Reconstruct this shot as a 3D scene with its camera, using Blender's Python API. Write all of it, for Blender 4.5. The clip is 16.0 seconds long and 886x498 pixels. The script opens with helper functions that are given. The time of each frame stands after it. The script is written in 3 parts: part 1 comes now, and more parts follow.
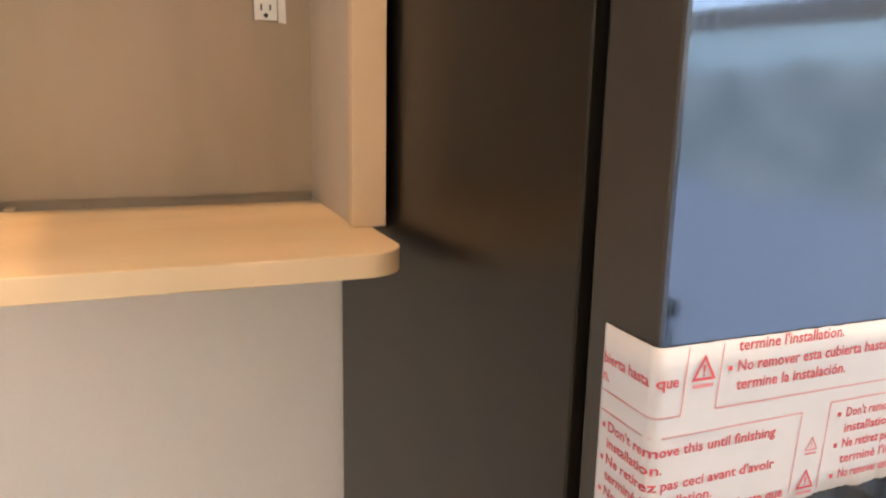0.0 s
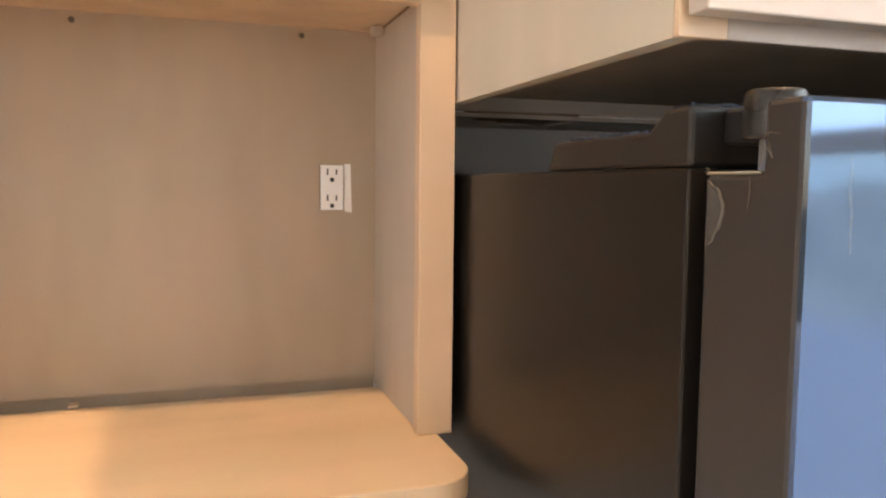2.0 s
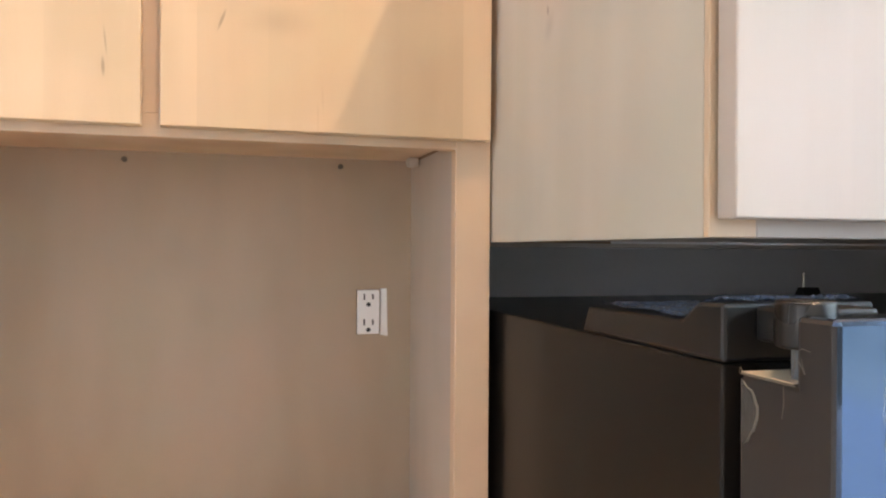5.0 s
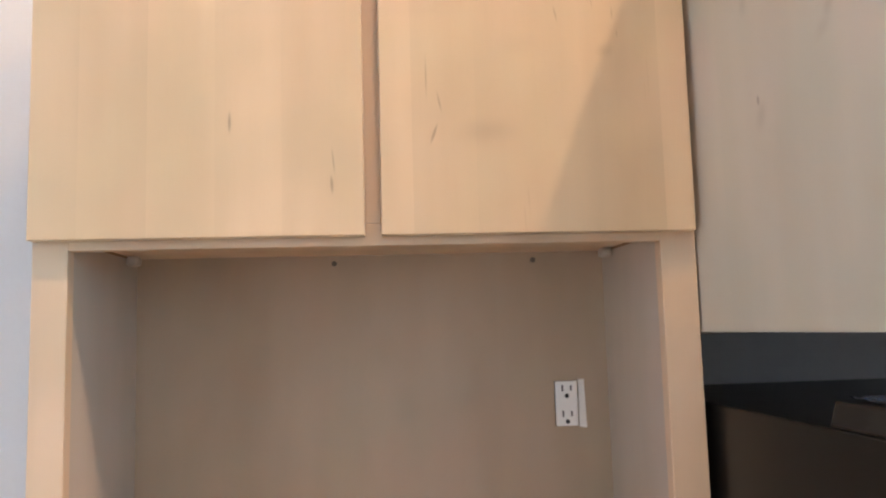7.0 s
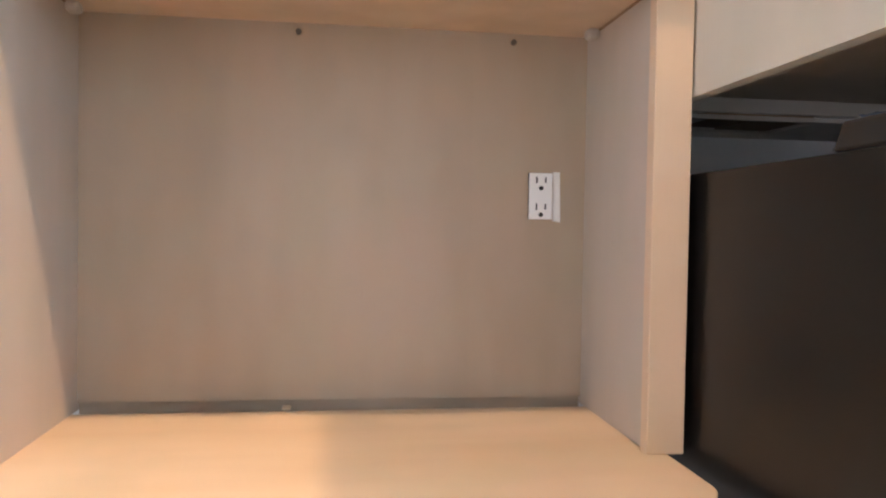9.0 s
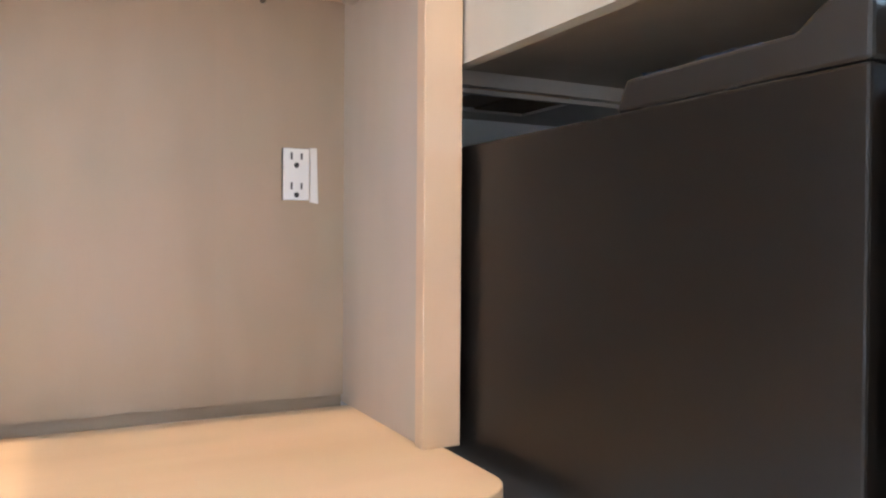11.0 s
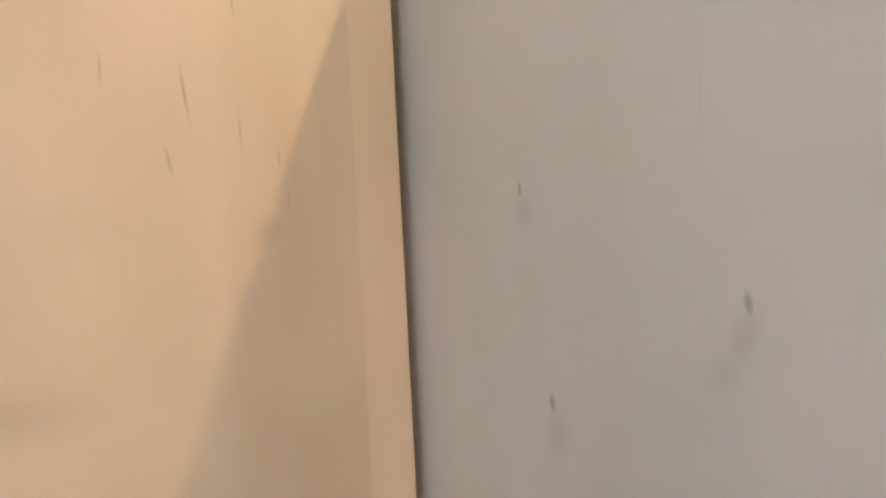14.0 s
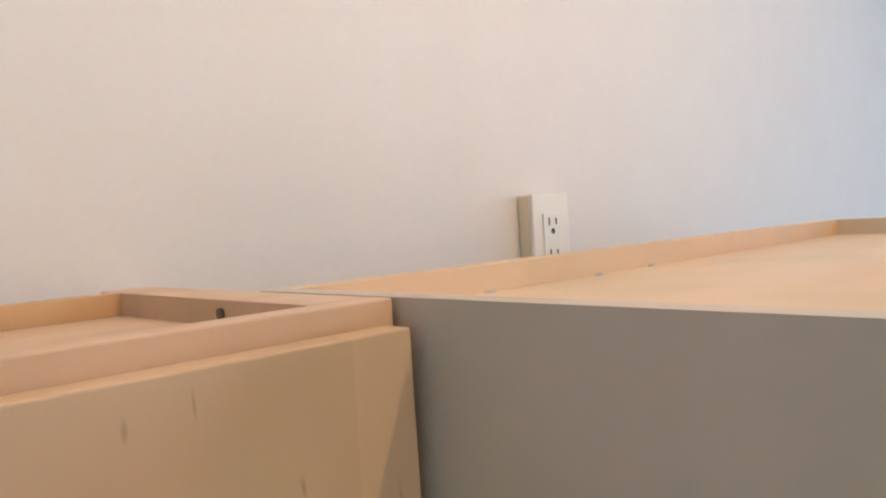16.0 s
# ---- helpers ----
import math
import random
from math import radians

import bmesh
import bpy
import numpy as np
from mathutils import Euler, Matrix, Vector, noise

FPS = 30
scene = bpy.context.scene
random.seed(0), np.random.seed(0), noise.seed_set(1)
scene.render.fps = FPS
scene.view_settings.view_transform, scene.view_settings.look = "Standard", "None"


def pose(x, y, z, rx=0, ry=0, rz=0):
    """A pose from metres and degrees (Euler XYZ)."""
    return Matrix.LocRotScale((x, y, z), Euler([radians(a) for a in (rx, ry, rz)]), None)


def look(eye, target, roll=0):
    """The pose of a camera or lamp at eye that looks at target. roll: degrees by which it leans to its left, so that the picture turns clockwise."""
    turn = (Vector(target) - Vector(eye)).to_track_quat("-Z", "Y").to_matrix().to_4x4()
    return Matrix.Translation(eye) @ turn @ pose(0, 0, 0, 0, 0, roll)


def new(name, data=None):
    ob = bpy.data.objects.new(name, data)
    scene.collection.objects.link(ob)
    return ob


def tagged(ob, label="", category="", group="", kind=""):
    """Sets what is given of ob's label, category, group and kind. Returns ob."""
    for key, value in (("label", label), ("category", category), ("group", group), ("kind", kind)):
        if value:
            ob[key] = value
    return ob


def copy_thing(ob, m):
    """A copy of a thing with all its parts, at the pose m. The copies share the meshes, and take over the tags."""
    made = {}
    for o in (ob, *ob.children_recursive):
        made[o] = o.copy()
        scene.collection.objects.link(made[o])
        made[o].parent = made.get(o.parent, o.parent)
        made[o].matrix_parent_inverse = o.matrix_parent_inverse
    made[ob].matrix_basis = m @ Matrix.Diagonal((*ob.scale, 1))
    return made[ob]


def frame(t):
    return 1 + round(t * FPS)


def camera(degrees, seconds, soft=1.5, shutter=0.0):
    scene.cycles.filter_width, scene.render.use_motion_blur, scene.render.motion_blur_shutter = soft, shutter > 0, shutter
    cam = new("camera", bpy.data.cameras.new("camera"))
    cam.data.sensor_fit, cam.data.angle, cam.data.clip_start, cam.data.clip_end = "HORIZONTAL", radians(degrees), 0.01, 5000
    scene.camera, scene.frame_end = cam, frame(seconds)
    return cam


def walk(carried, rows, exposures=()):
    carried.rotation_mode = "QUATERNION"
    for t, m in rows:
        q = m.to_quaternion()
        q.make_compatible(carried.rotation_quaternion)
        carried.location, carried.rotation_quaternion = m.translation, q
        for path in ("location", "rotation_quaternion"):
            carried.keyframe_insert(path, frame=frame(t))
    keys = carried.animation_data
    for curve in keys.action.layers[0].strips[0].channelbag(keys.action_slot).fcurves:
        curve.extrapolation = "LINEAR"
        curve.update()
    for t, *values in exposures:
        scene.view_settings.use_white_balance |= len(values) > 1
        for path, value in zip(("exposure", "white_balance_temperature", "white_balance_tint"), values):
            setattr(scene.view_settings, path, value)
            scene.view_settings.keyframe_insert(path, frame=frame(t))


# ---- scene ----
cam = camera(60.0, 16.0, soft=2.2)

PATH = [
    (0, (-0.294, -0.929, 1.604), (0.443, 0.881, 1.177), 1.2),
    (0.5, (-0.288, -0.906, 1.660), (0.408, 0.948, 1.340), 0.6),
    (1, (-0.305, -0.901, 1.715), (0.391, 0.956, 1.452), 1.1),
    (1.5, (-0.295, -0.886, 1.733), (0.357, 0.994, 1.528), 0.8),
    (2, (-0.295, -0.875, 1.725), (0.323, 1.02, 1.558), 0.6),
    (2.5, (-0.302, -0.87, 1.713), (0.294, 1.034, 1.567), 0.6),
    (3, (-0.292, -0.866, 1.709), (0.278, 1.046, 1.562), 0.5),
    (5.5, (-0.317, -0.901, 1.85), (0.219, 1.023, 1.968), -0.2),
    (6, (-0.334, -0.912, 1.879), (0.152, 1.012, 2.13), -1.3),
    (6.5, (-0.354, -0.909, 1.892), (-0.033, 1.043, 2.189), -1.3),
    (7, (-0.386, -0.894, 1.835), (-0.203, 1.086, 2.042), -1.6),
    (7.5, (-0.395, -0.887, 1.769), (-0.252, 1.107, 1.831), -0.8),
    (8, (-0.391, -0.873, 1.721), (-0.261, 1.122, 1.681), 0.1),
    (10.5, (-0.384, -0.729, 1.647), (0.362, 1.127, 1.617), 0.8),
    (11, (-0.382, -0.709, 1.64), (0.532, 1.07, 1.609), 0.4),
    (11.5, (-0.385, -0.673, 1.721), (0.616, 1.058, 1.67), 0.0),
    (12, (-0.368, -0.666, 1.803), (0.659, 1.047, 1.703), -1.1),
    (12.5, (-0.367, -0.664, 1.901), (0.677, 1.032, 1.722), -1.8),
    (13, (-0.325, -0.631, 1.991), (0.644, 1.105, 1.775), -1.4),
    (13.5, (-0.309, -0.575, 2.063), (0.712, 1.143, 1.976), -3.1),
    (14, (-0.27, -0.502, 2.15), (0.789, 1.195, 2.136), -3.0),
    (14.5, (-0.266, -0.419, 2.261), (0.855, 1.238, 2.232), -2.2),
    (14.6, (-0.238, -0.42, 2.286), (0.786, 1.298, 2.245), -2.2),
    (14.8, (-0.236, -0.39, 2.307), (0.865, 1.279, 2.347), -2.3),
    (15, (-0.231, -0.361, 2.335), (0.937, 1.261, 2.397), -2.6),
    (15.2, (-0.231, -0.336, 2.369), (1.004, 1.236, 2.424), -3.1),
    (15.6, (-0.243, -0.308, 2.435), (1.114, 1.161, 2.421), -3.5),
    (16, (-0.242, -0.303, 2.48), (1.124, 1.156, 2.403), -3.8),
]
walk(cam, [(t, look(eye, target, roll)) for t, eye, target, roll in PATH],
     exposures=[(0, 0.10, 10500, 23), (0.5, 0.15, 13600, 23), (1.0, 0.22, 14600, 24), (1.5, 0.28, 11700, 23), (2.0, 0.34, 8900, 23), (2.5, 0.38, 8100, 23), (3.2, 0.38, 7500, 22),
                (5.5, 0.00, 7300, 18), (6.5, -0.23, 7000, 18), (7.2, -0.18, 7000, 18), (8, 0.00, 7000, 19), (10.5, 0.58, 7000, 20), (11.5, 0.65, 6400, 13), (12, 0.45, 6600, 14), (12.5, 0.10, 6800, 14),
                (13, 0.09, 6200, 12), (13.5, -0.06, 6400, 12), (14, -0.28, 6400, 13), (14.6, -0.43, 6500, 12), (15.0, -0.82, 6300, 12), (15.5, -1.09, 6600, 13), (16, -1.34, 6900, 14)])

# ---- world, sun and lamps ----
world = bpy.data.worlds.new("sky")
scene.world = world
world.use_nodes = True
wn = world.node_tree
sky = wn.nodes.new("ShaderNodeTexSky")
sky.sky_type = "NISHITA"
sky.sun_disc = False
sky.sun_elevation = radians(42)
sky.sun_rotation = radians(200)
wn.nodes["Background"].inputs["Strength"].default_value = 0.15
wn.links.new(sky.outputs["Color"], wn.nodes["Background"].inputs["Color"])

sun_data = bpy.data.lights.new("sun", "SUN")
sun_data.energy, sun_data.angle, sun_data.color = 2.0, radians(0.6), (1.0, 0.95, 0.88)
sun = new("sun", sun_data)
sun.matrix_world = look((0, 0, 20), (3, 10, 0))

CEIL = 3.9
# The three at y -2.4 are unseen, added only as weak fill.
LAMPS = [(0.578, -0.92), (-0.12, -0.87), (-1.6, -2.4), (0.244, -2.4), (1.9, -2.4)]
LAMP_POWER = [142, 92, 2, 2, 2]
for (lx, ly), power in zip(LAMPS, LAMP_POWER):
    d = bpy.data.lights.new("downlight_lamp", "SPOT")
    d.energy, d.color, d.shadow_soft_size = power, (1.0, 0.70, 0.42), 0.022
    d.spot_size, d.spot_blend = radians(156), 0.5
    new("downlight_lamp", d).matrix_world = pose(lx, ly, CEIL - 0.02)

WIN_Y0, WIN_Y1, WIN_Z0, WIN_Z1 = -4.05, 0.05, 0.08, 3.3
wd = bpy.data.lights.new("window_light", "AREA")
TRANSOM = 1.99
wd.shape, wd.size, wd.size_y = "RECTANGLE", WIN_Y1 - WIN_Y0, WIN_Z1 - TRANSOM
wd.energy, wd.color = 76, (0.50, 0.72, 1.0)
upper_sash = Vector((2.52, (WIN_Y0 + WIN_Y1) / 2, (WIN_Z1 + TRANSOM) / 2))
new("window_light", wd).matrix_world = look(upper_sash, upper_sash - Vector((1, 0, 0)))

# Soft fill from the south, from a window that is only assumed.
sd = bpy.data.lights.new("window_light", "AREA")
sd.shape, sd.size, sd.size_y, sd.energy, sd.color = "RECTANGLE", 3.2, 1.5, 2, (1.0, 0.96, 0.92)
new("window_light", sd).matrix_world = look((-0.4, -4.17, 1.75), (-0.4, 0, 1.75))
ed = bpy.data.lights.new("window_light", "AREA")
ed.shape, ed.size, ed.size_y, ed.energy, ed.color = "RECTANGLE", 2.0, 1.5, 20, (0.76, 0.87, 1.0)
new("window_light", ed).matrix_world = look((-2.62, -2.2, 1.75), (0, -2.2, 1.75))

# ---- materials ----
def material(name, rough=0.5, metal=0.0):
    m = bpy.data.materials.new(name)
    m.use_nodes = True
    b = m.node_tree.nodes["Principled BSDF"]
    b.inputs["Roughness"].default_value = rough
    b.inputs["Metallic"].default_value = metal
    return m, m.node_tree, b


def node(nt, kind, **values):
    n = nt.nodes.new("ShaderNode" + kind)
    for key, value in values.items():
        n.inputs[key].default_value = value
    return n


def place_of(nt, scale=(1, 1, 1), shift=(0, 0, 0)):
    """World place, scaled and shifted, as texture coordinates."""
    g, mp = nt.nodes.new("ShaderNodeNewGeometry"), nt.nodes.new("ShaderNodeMapping")
    mp.inputs["Scale"].default_value = scale
    mp.inputs["Location"].default_value = shift
    nt.links.new(g.outputs["Position"], mp.inputs["Vector"])
    return mp.outputs["Vector"]


def blend(nt, fac, a, b, mode="MIX"):
    m = nt.nodes.new("ShaderNodeMix")
    m.data_type, m.blend_type = "RGBA", mode
    for k, v in ((0, fac), (6, a), (7, b)):
        if isinstance(v, (int, float)):
            m.inputs[k].default_value = v
        elif isinstance(v, tuple):
            m.inputs[k].default_value = (*v, 1)
        else:
            nt.links.new(v, m.inputs[k])
    return m.outputs[2]


def span(nt, value, low, high, to_low=0.0, to_high=1.0):
    r = nt.nodes.new("ShaderNodeMapRange")
    r.interpolation_type = "SMOOTHSTEP"
    for k, v in ((1, low), (2, high), (3, to_low), (4, to_high)):
        r.inputs[k].default_value = v
    nt.links.new(value, r.inputs[0])
    return r.outputs[0]


def bump(nt, b, height, strength=0.1, distance=0.002):
    n = nt.nodes.new("ShaderNodeBump")
    n.inputs["Strength"].default_value, n.inputs["Distance"].default_value = strength, distance
    nt.links.new(height, n.inputs["Height"])
    nt.links.new(n.outputs["Normal"], b.inputs["Normal"])


def maple(name, light, dark, knots=(), axis="x", along=(9.0, 9.0, 0.8), rough=0.42, band=0.85, stave=0.075):
    """Clear-finished maple: staves glued side by side, soft figure, fine pores and short dark mineral streaks.
    knots: rows of (u, z, half width, half length, lean, strength of a soft stain) on the face; u runs along the given axis."""
    m, nt, b = material(name, rough)
    base = place_of(nt, along)
    broad = node(nt, "TexNoise", Scale=1.0, Detail=3.0, Roughness=0.55)
    nt.links.new(base, broad.inputs["Vector"])
    color = blend(nt, span(nt, broad.outputs["Fac"], 0.3, 0.72), light, dark)
    # staves
    sep = nt.nodes.new("ShaderNodeSeparateXYZ")
    nt.links.new(place_of(nt), sep.inputs[0])
    u = sep.outputs["X" if axis == "x" else "Y"]
    w1 = nt.nodes.new("ShaderNodeTexWhiteNoise")
    w1.noise_dimensions = "1D"
    fl = nt.nodes.new("ShaderNodeMath")
    fl.operation = "FLOOR"
    dv = nt.nodes.new("ShaderNodeMath")
    dv.operation, dv.inputs[1].default_value, dv.inputs[2].default_value = "MULTIPLY_ADD", 1 / stave, 0.5
    nt.links.new(u, dv.inputs[0])
    nt.links.new(dv.outputs[0], fl.inputs[0])
    nt.links.new(fl.outputs[0], w1.inputs["W"])
    shade = span(nt, w1.outputs["Value"], 0.0, 1.0, 1.0 - 0.14 * band, 1.0 + 0.08 * band)
    comb = nt.nodes.new("ShaderNodeCombineColor")
    for k in range(3):
        nt.links.new(shade, comb.inputs[k])
    color = blend(nt, 1.0, color, comb.outputs[0], "MULTIPLY")
    # soft blotches
    blot = node(nt, "TexNoise", Scale=7.0, Detail=2.0)
    nt.links.new(place_of(nt, (1, 1, 0.7), (3.1, 1.7, 0.4)), blot.inputs["Vector"])
    color = blend(nt, span(nt, blot.outputs["Fac"], 0.42, 0.72, 0.0, 0.55), color, tuple(c * f for c, f in zip(dark, (0.90, 0.97, 0.98))))
    rosy = node(nt, "TexNoise", Scale=5.0, Detail=1.0)
    nt.links.new(place_of(nt, (1.3, 1.3, 0.8), (7.3, 2.2, 5.1)), rosy.inputs["Vector"])
    color = blend(nt, span(nt, rosy.outputs["Fac"], 0.5, 0.72, 0.0, 0.5), color, tuple(c * f for c, f in zip(light, (1.0, 0.93, 0.95))))
    moss = node(nt, "TexNoise", Scale=8.0, Detail=1.5)
    nt.links.new(place_of(nt, (1.2, 1.2, 0.8), (1.9, 8.4, 2.7)), moss.inputs["Vector"])
    color = blend(nt, span(nt, moss.outputs["Fac"], 0.5, 0.7, 0.0, 0.3), color, tuple(c * f for c, f in zip(light, (0.89, 0.955, 0.90))))
    # fine pores
    pore = node(nt, "TexNoise", Scale=1.0, Detail=4.0, Roughness=0.7)
    nt.links.new(place_of(nt, (420, 420, 16)), pore.inputs["Vector"])
    color = blend(nt, span(nt, pore.outputs["Fac"], 0.5, 0.8, 0.0, 0.05), color, tuple(c * 0.6 for c in dark))
    # short dark streaks scattered by chance
    vor = node(nt, "TexVoronoi", Scale=1.0, Randomness=1.0)
    nt.links.new(place_of(nt, (13, 13, 3.1), (0.37, 0.2, 0.73)), vor.inputs["Vector"])
    thin = node(nt, "TexNoise", Scale=1.0, Detail=2.0)
    nt.links.new(place_of(nt, (230, 230, 13)), thin.inputs["Vector"])
    mul = nt.nodes.new("ShaderNodeMath")
    mul.operation = "MULTIPLY"
    nt.links.new(span(nt, vor.outputs["Distance"], 0.16, 0.05, 0.0, 0.22), mul.inputs[0])
    nt.links.new(span(nt, thin.outputs["Fac"], 0.58, 0.7), mul.inputs[1])
    streak = mul.outputs[0]
    for ku, kz, hw, hl, lean, *weak in knots:
        du = nt.nodes.new("ShaderNodeMath")
        du.operation, du.inputs[1].default_value = "SUBTRACT", ku
        nt.links.new(u, du.inputs[0])
        dz = nt.nodes.new("ShaderNodeMath")
        dz.operation, dz.inputs[1].default_value = "SUBTRACT", kz
        nt.links.new(sep.outputs["Z"], dz.inputs[0])
        tilt = nt.nodes.new("ShaderNodeMath")
        tilt.operation, tilt.inputs[1].default_value = "MULTIPLY_ADD", -lean
        nt.links.new(dz.outputs[0], tilt.inputs[0])
        nt.links.new(du.outputs[0], tilt.inputs[2])
        v = nt.nodes.new("ShaderNodeCombineXYZ")
        for k, (src, half) in enumerate(((tilt.outputs[0], hw), (dz.outputs[0], hl))):
            q = nt.nodes.new("ShaderNodeMath")
            q.operation, q.inputs[1].default_value = "DIVIDE", half
            nt.links.new(src, q.inputs[0])
            nt.links.new(q.outputs[0], v.inputs[k])
        ln = nt.nodes.new("ShaderNodeVectorMath")
        ln.operation = "LENGTH"
        nt.links.new(v.outputs[0], ln.inputs[0])
        mx = nt.nodes.new("ShaderNodeMath")
        mx.operation = "MAXIMUM"
        nt.links.new(span(nt, ln.outputs["Value"], 1.2, 0.0 if weak else 0.2, 0.0, weak[0] if weak else 0.72), mx.inputs[0])
        nt.links.new(streak, mx.inputs[1])
        streak = mx.outputs[0]
    color = blend(nt, span(nt, streak, 0.0, 1.0, 0.0, 0.58), color, (0.13, 0.085, 0.055))
    nt.links.new(color, b.inputs["Base Color"])
    bump(nt, b, pore.outputs["Fac"], 0.06, 0.001)
    rr = span(nt, broad.outputs["Fac"], 0.2, 0.8, rough - 0.06, rough + 0.08)
    nt.links.new(rr, b.inputs["Roughness"])
    return m


LIGHT, DARK = (0.73, 0.545, 0.36), (0.61, 0.44, 0.28)
DOOR_KNOTS = [(-0.546, 2.076, 0.0024, 0.016, 0.0), (-0.431, 2.003, 0.0026, 0.014, -0.05), (-0.429, 2.03, 0.0018, 0.022, -0.1, 0.6),
              (-0.312, 2.062, 0.0026, 0.015, 0.35), (-0.305, 2.10, 0.0022, 0.018, -0.2, 0.6), (-0.320, 2.13, 0.0018, 0.035, 0.0, 0.55),
              (-0.1505, 2.250, 0.0020, 0.026, -0.12, 0.6), (-0.162, 2.209, 0.0020, 0.014, -0.2, 0.55), (-0.207, 2.316, 0.0018, 0.013, 0.0, 0.7),
              (-0.118, 2.311, 0.0016, 0.014, -0.08, 0.5), (-0.117, 2.229, 0.0016, 0.018, -0.05, 0.5), (-0.068, 2.369, 0.0020, 0.008, -0.1, 0.6),
              (-0.064, 2.324, 0.0018, 0.010, 0.0, 0.5), (-0.014, 2.343, 0.0014, 0.022, -0.12, 0.6), (-0.198, 2.262, 0.0014, 0.014, 0.0, 0.55),
              (-0.092, 2.211, 0.0016, 0.012, 0.0, 0.5), (-0.087, 2.185, 0.0012, 0.008, 0.0, 0.5), (-0.103, 2.164, 0.016, 0.015, 0.2, 0.4), (-0.141, 2.411, 0.0020, 0.007, 0.0, 0.6),
              (-0.114, 2.415, 0.0010, 0.009, -0.05, 0.6),
              (-0.25, 2.065, 0.055, 0.024, 0.3, 0.36), (-0.21, 2.17, 0.04, 0.025, 0.0, 0.2), (-0.56, 2.20, 0.05, 0.04, 0.0, 0.2), (-0.30, 2.09, 0.025, 0.05, 0.1, 0.12),
              (-0.546, 2.076, 0.007, 0.022, 0.0, 0.25), (-0.431, 2.003, 0.010, 0.024, 0.0, 0.22), (-0.314, 2.062, 0.008, 0.022, 0.3, 0.2)]
SIDE_KNOTS = [(-0.166, 2.057, 0.0036, 0.0075, 0.1), (-0.297, 2.118, 0.0032, 0.0070, 0.1), (-0.146, 2.179, 0.0024, 0.0060, 0.0),
              (-0.170, 2.040, 0.017, 0.022, -0.2, 0.36), (-0.294, 2.104, 0.013, 0.020, -0.3, 0.38), (-0.284, 2.088, 0.018, 0.016, -0.6, 0.3), (-0.148, 2.166, 0.013, 0.017, 0.0, 0.33),
              (-0.20, 1.99, 0.05, 0.06, 0.0, 0.16), (-0.36, 2.15, 0.02, 0.02, 0.5, 0.1)]
M_MAPLE = maple("maple_door", LIGHT, DARK, DOOR_KNOTS)
M_SLAB = maple("maple_slab", (0.53, 0.455, 0.40), (0.475, 0.40, 0.345), (), band=0.15, stave=0.2)
M_FRAME = maple("maple_frame", (0.72, 0.53, 0.37), (0.61, 0.43, 0.29), (), stave=0.31, band=0.2)
# Maple of the recessed panels, the shade of the recess darkened into its colour.
M_PANEL_SHADED = maple("maple_panel_shaded", (0.470, 0.364, 0.270), (0.395, 0.298, 0.214), (), along=(5, 5, 1.2), band=0.12, rough=0.5, stave=0.4)
# Same maple, grayed in colour to stand for cool light on the side.
M_SIDE_COOL = maple("maple_side_cool_lit", (0.61, 0.55, 0.465), (0.54, 0.485, 0.40), SIDE_KNOTS, axis="y", along=(6, 6, 1.0), band=0.15, stave=0.16)
# Niche sides: maple with the cool side light mixed into its colour.
M_INNER_COOL = maple("maple_inner_side_cool_lit", (0.55, 0.475, 0.405), (0.48, 0.41, 0.345), (), axis="y", along=(6, 6, 1.0), band=0.12, rough=0.5, stave=0.3)
M_SHELF = maple("maple_shelf", (0.76, 0.58, 0.40), (0.68, 0.50, 0.33), (), along=(1.0, 6, 6), band=0.0, stave=3.0)
M_REDWOOD = maple("brown_wood", (0.34, 0.20, 0.12), (0.25, 0.14, 0.08), (), axis="y", band=1.0, stave=0.06)
M_EDGE = maple("maple_edge", (0.70, 0.47, 0.27), (0.60, 0.38, 0.21), (), band=0.2, stave=0.4)


def plain(name, color, rough=0.5, metal=0.0, grain=0.06, scale=60.0, relief=0.05):
    m, nt, b = material(name, rough, metal)
    n1 = node(nt, "TexNoise", Scale=scale, Detail=4.0)
    nt.links.new(place_of(nt), n1.inputs["Vector"])
    n2 = node(nt, "TexNoise", Scale=scale / 14, Detail=2.0)
    nt.links.new(place_of(nt), n2.inputs["Vector"])
    c = blend(nt, span(nt, n2.outputs["Fac"], 0.3, 0.7, 0.0, 1.0), color, tuple(v * (1 - grain) for v in color))
    c = blend(nt, span(nt, n1.outputs["Fac"], 0.4, 0.75, 0.0, 0.5), c, tuple(v * (1 - 2 * grain) for v in color))
    nt.links.new(c, b.inputs["Base Color"])
    nt.links.new(span(nt, n2.outputs["Fac"], 0.3, 0.7, max(0.02, rough - 0.05), rough + 0.05), b.inputs["Roughness"])
    if relief:
        bump(nt, b, n1.outputs["Fac"], relief, 0.001)
    return m


M_WALL = plain("wall_paint", (0.80, 0.795, 0.81), 0.75, grain=0.02, scale=140, relief=0.12)
M_CEIL = plain("ceiling_paint", (0.82, 0.81, 0.79), 0.85, grain=0.02, scale=120, relief=0.1)
M_FLOOR = maple("oak_floor", (0.50, 0.40, 0.30), (0.41, 0.32, 0.235), (), along=(9, 0.8, 9), band=1.0, stave=0.13)
M_WHITE = plain("white_plastic", (0.85, 0.84, 0.82), 0.35, grain=0.01, relief=0.0)
M_SLOT = plain("dark_slot", (0.02, 0.02, 0.02), 0.6, relief=0.0)
M_IVORY = plain("ivory_plastic", (0.84, 0.77, 0.62), 0.4, grain=0.02, relief=0.0)
M_GRAY, gray_nt, gray_b = material("charcoal_paint", 0.3)
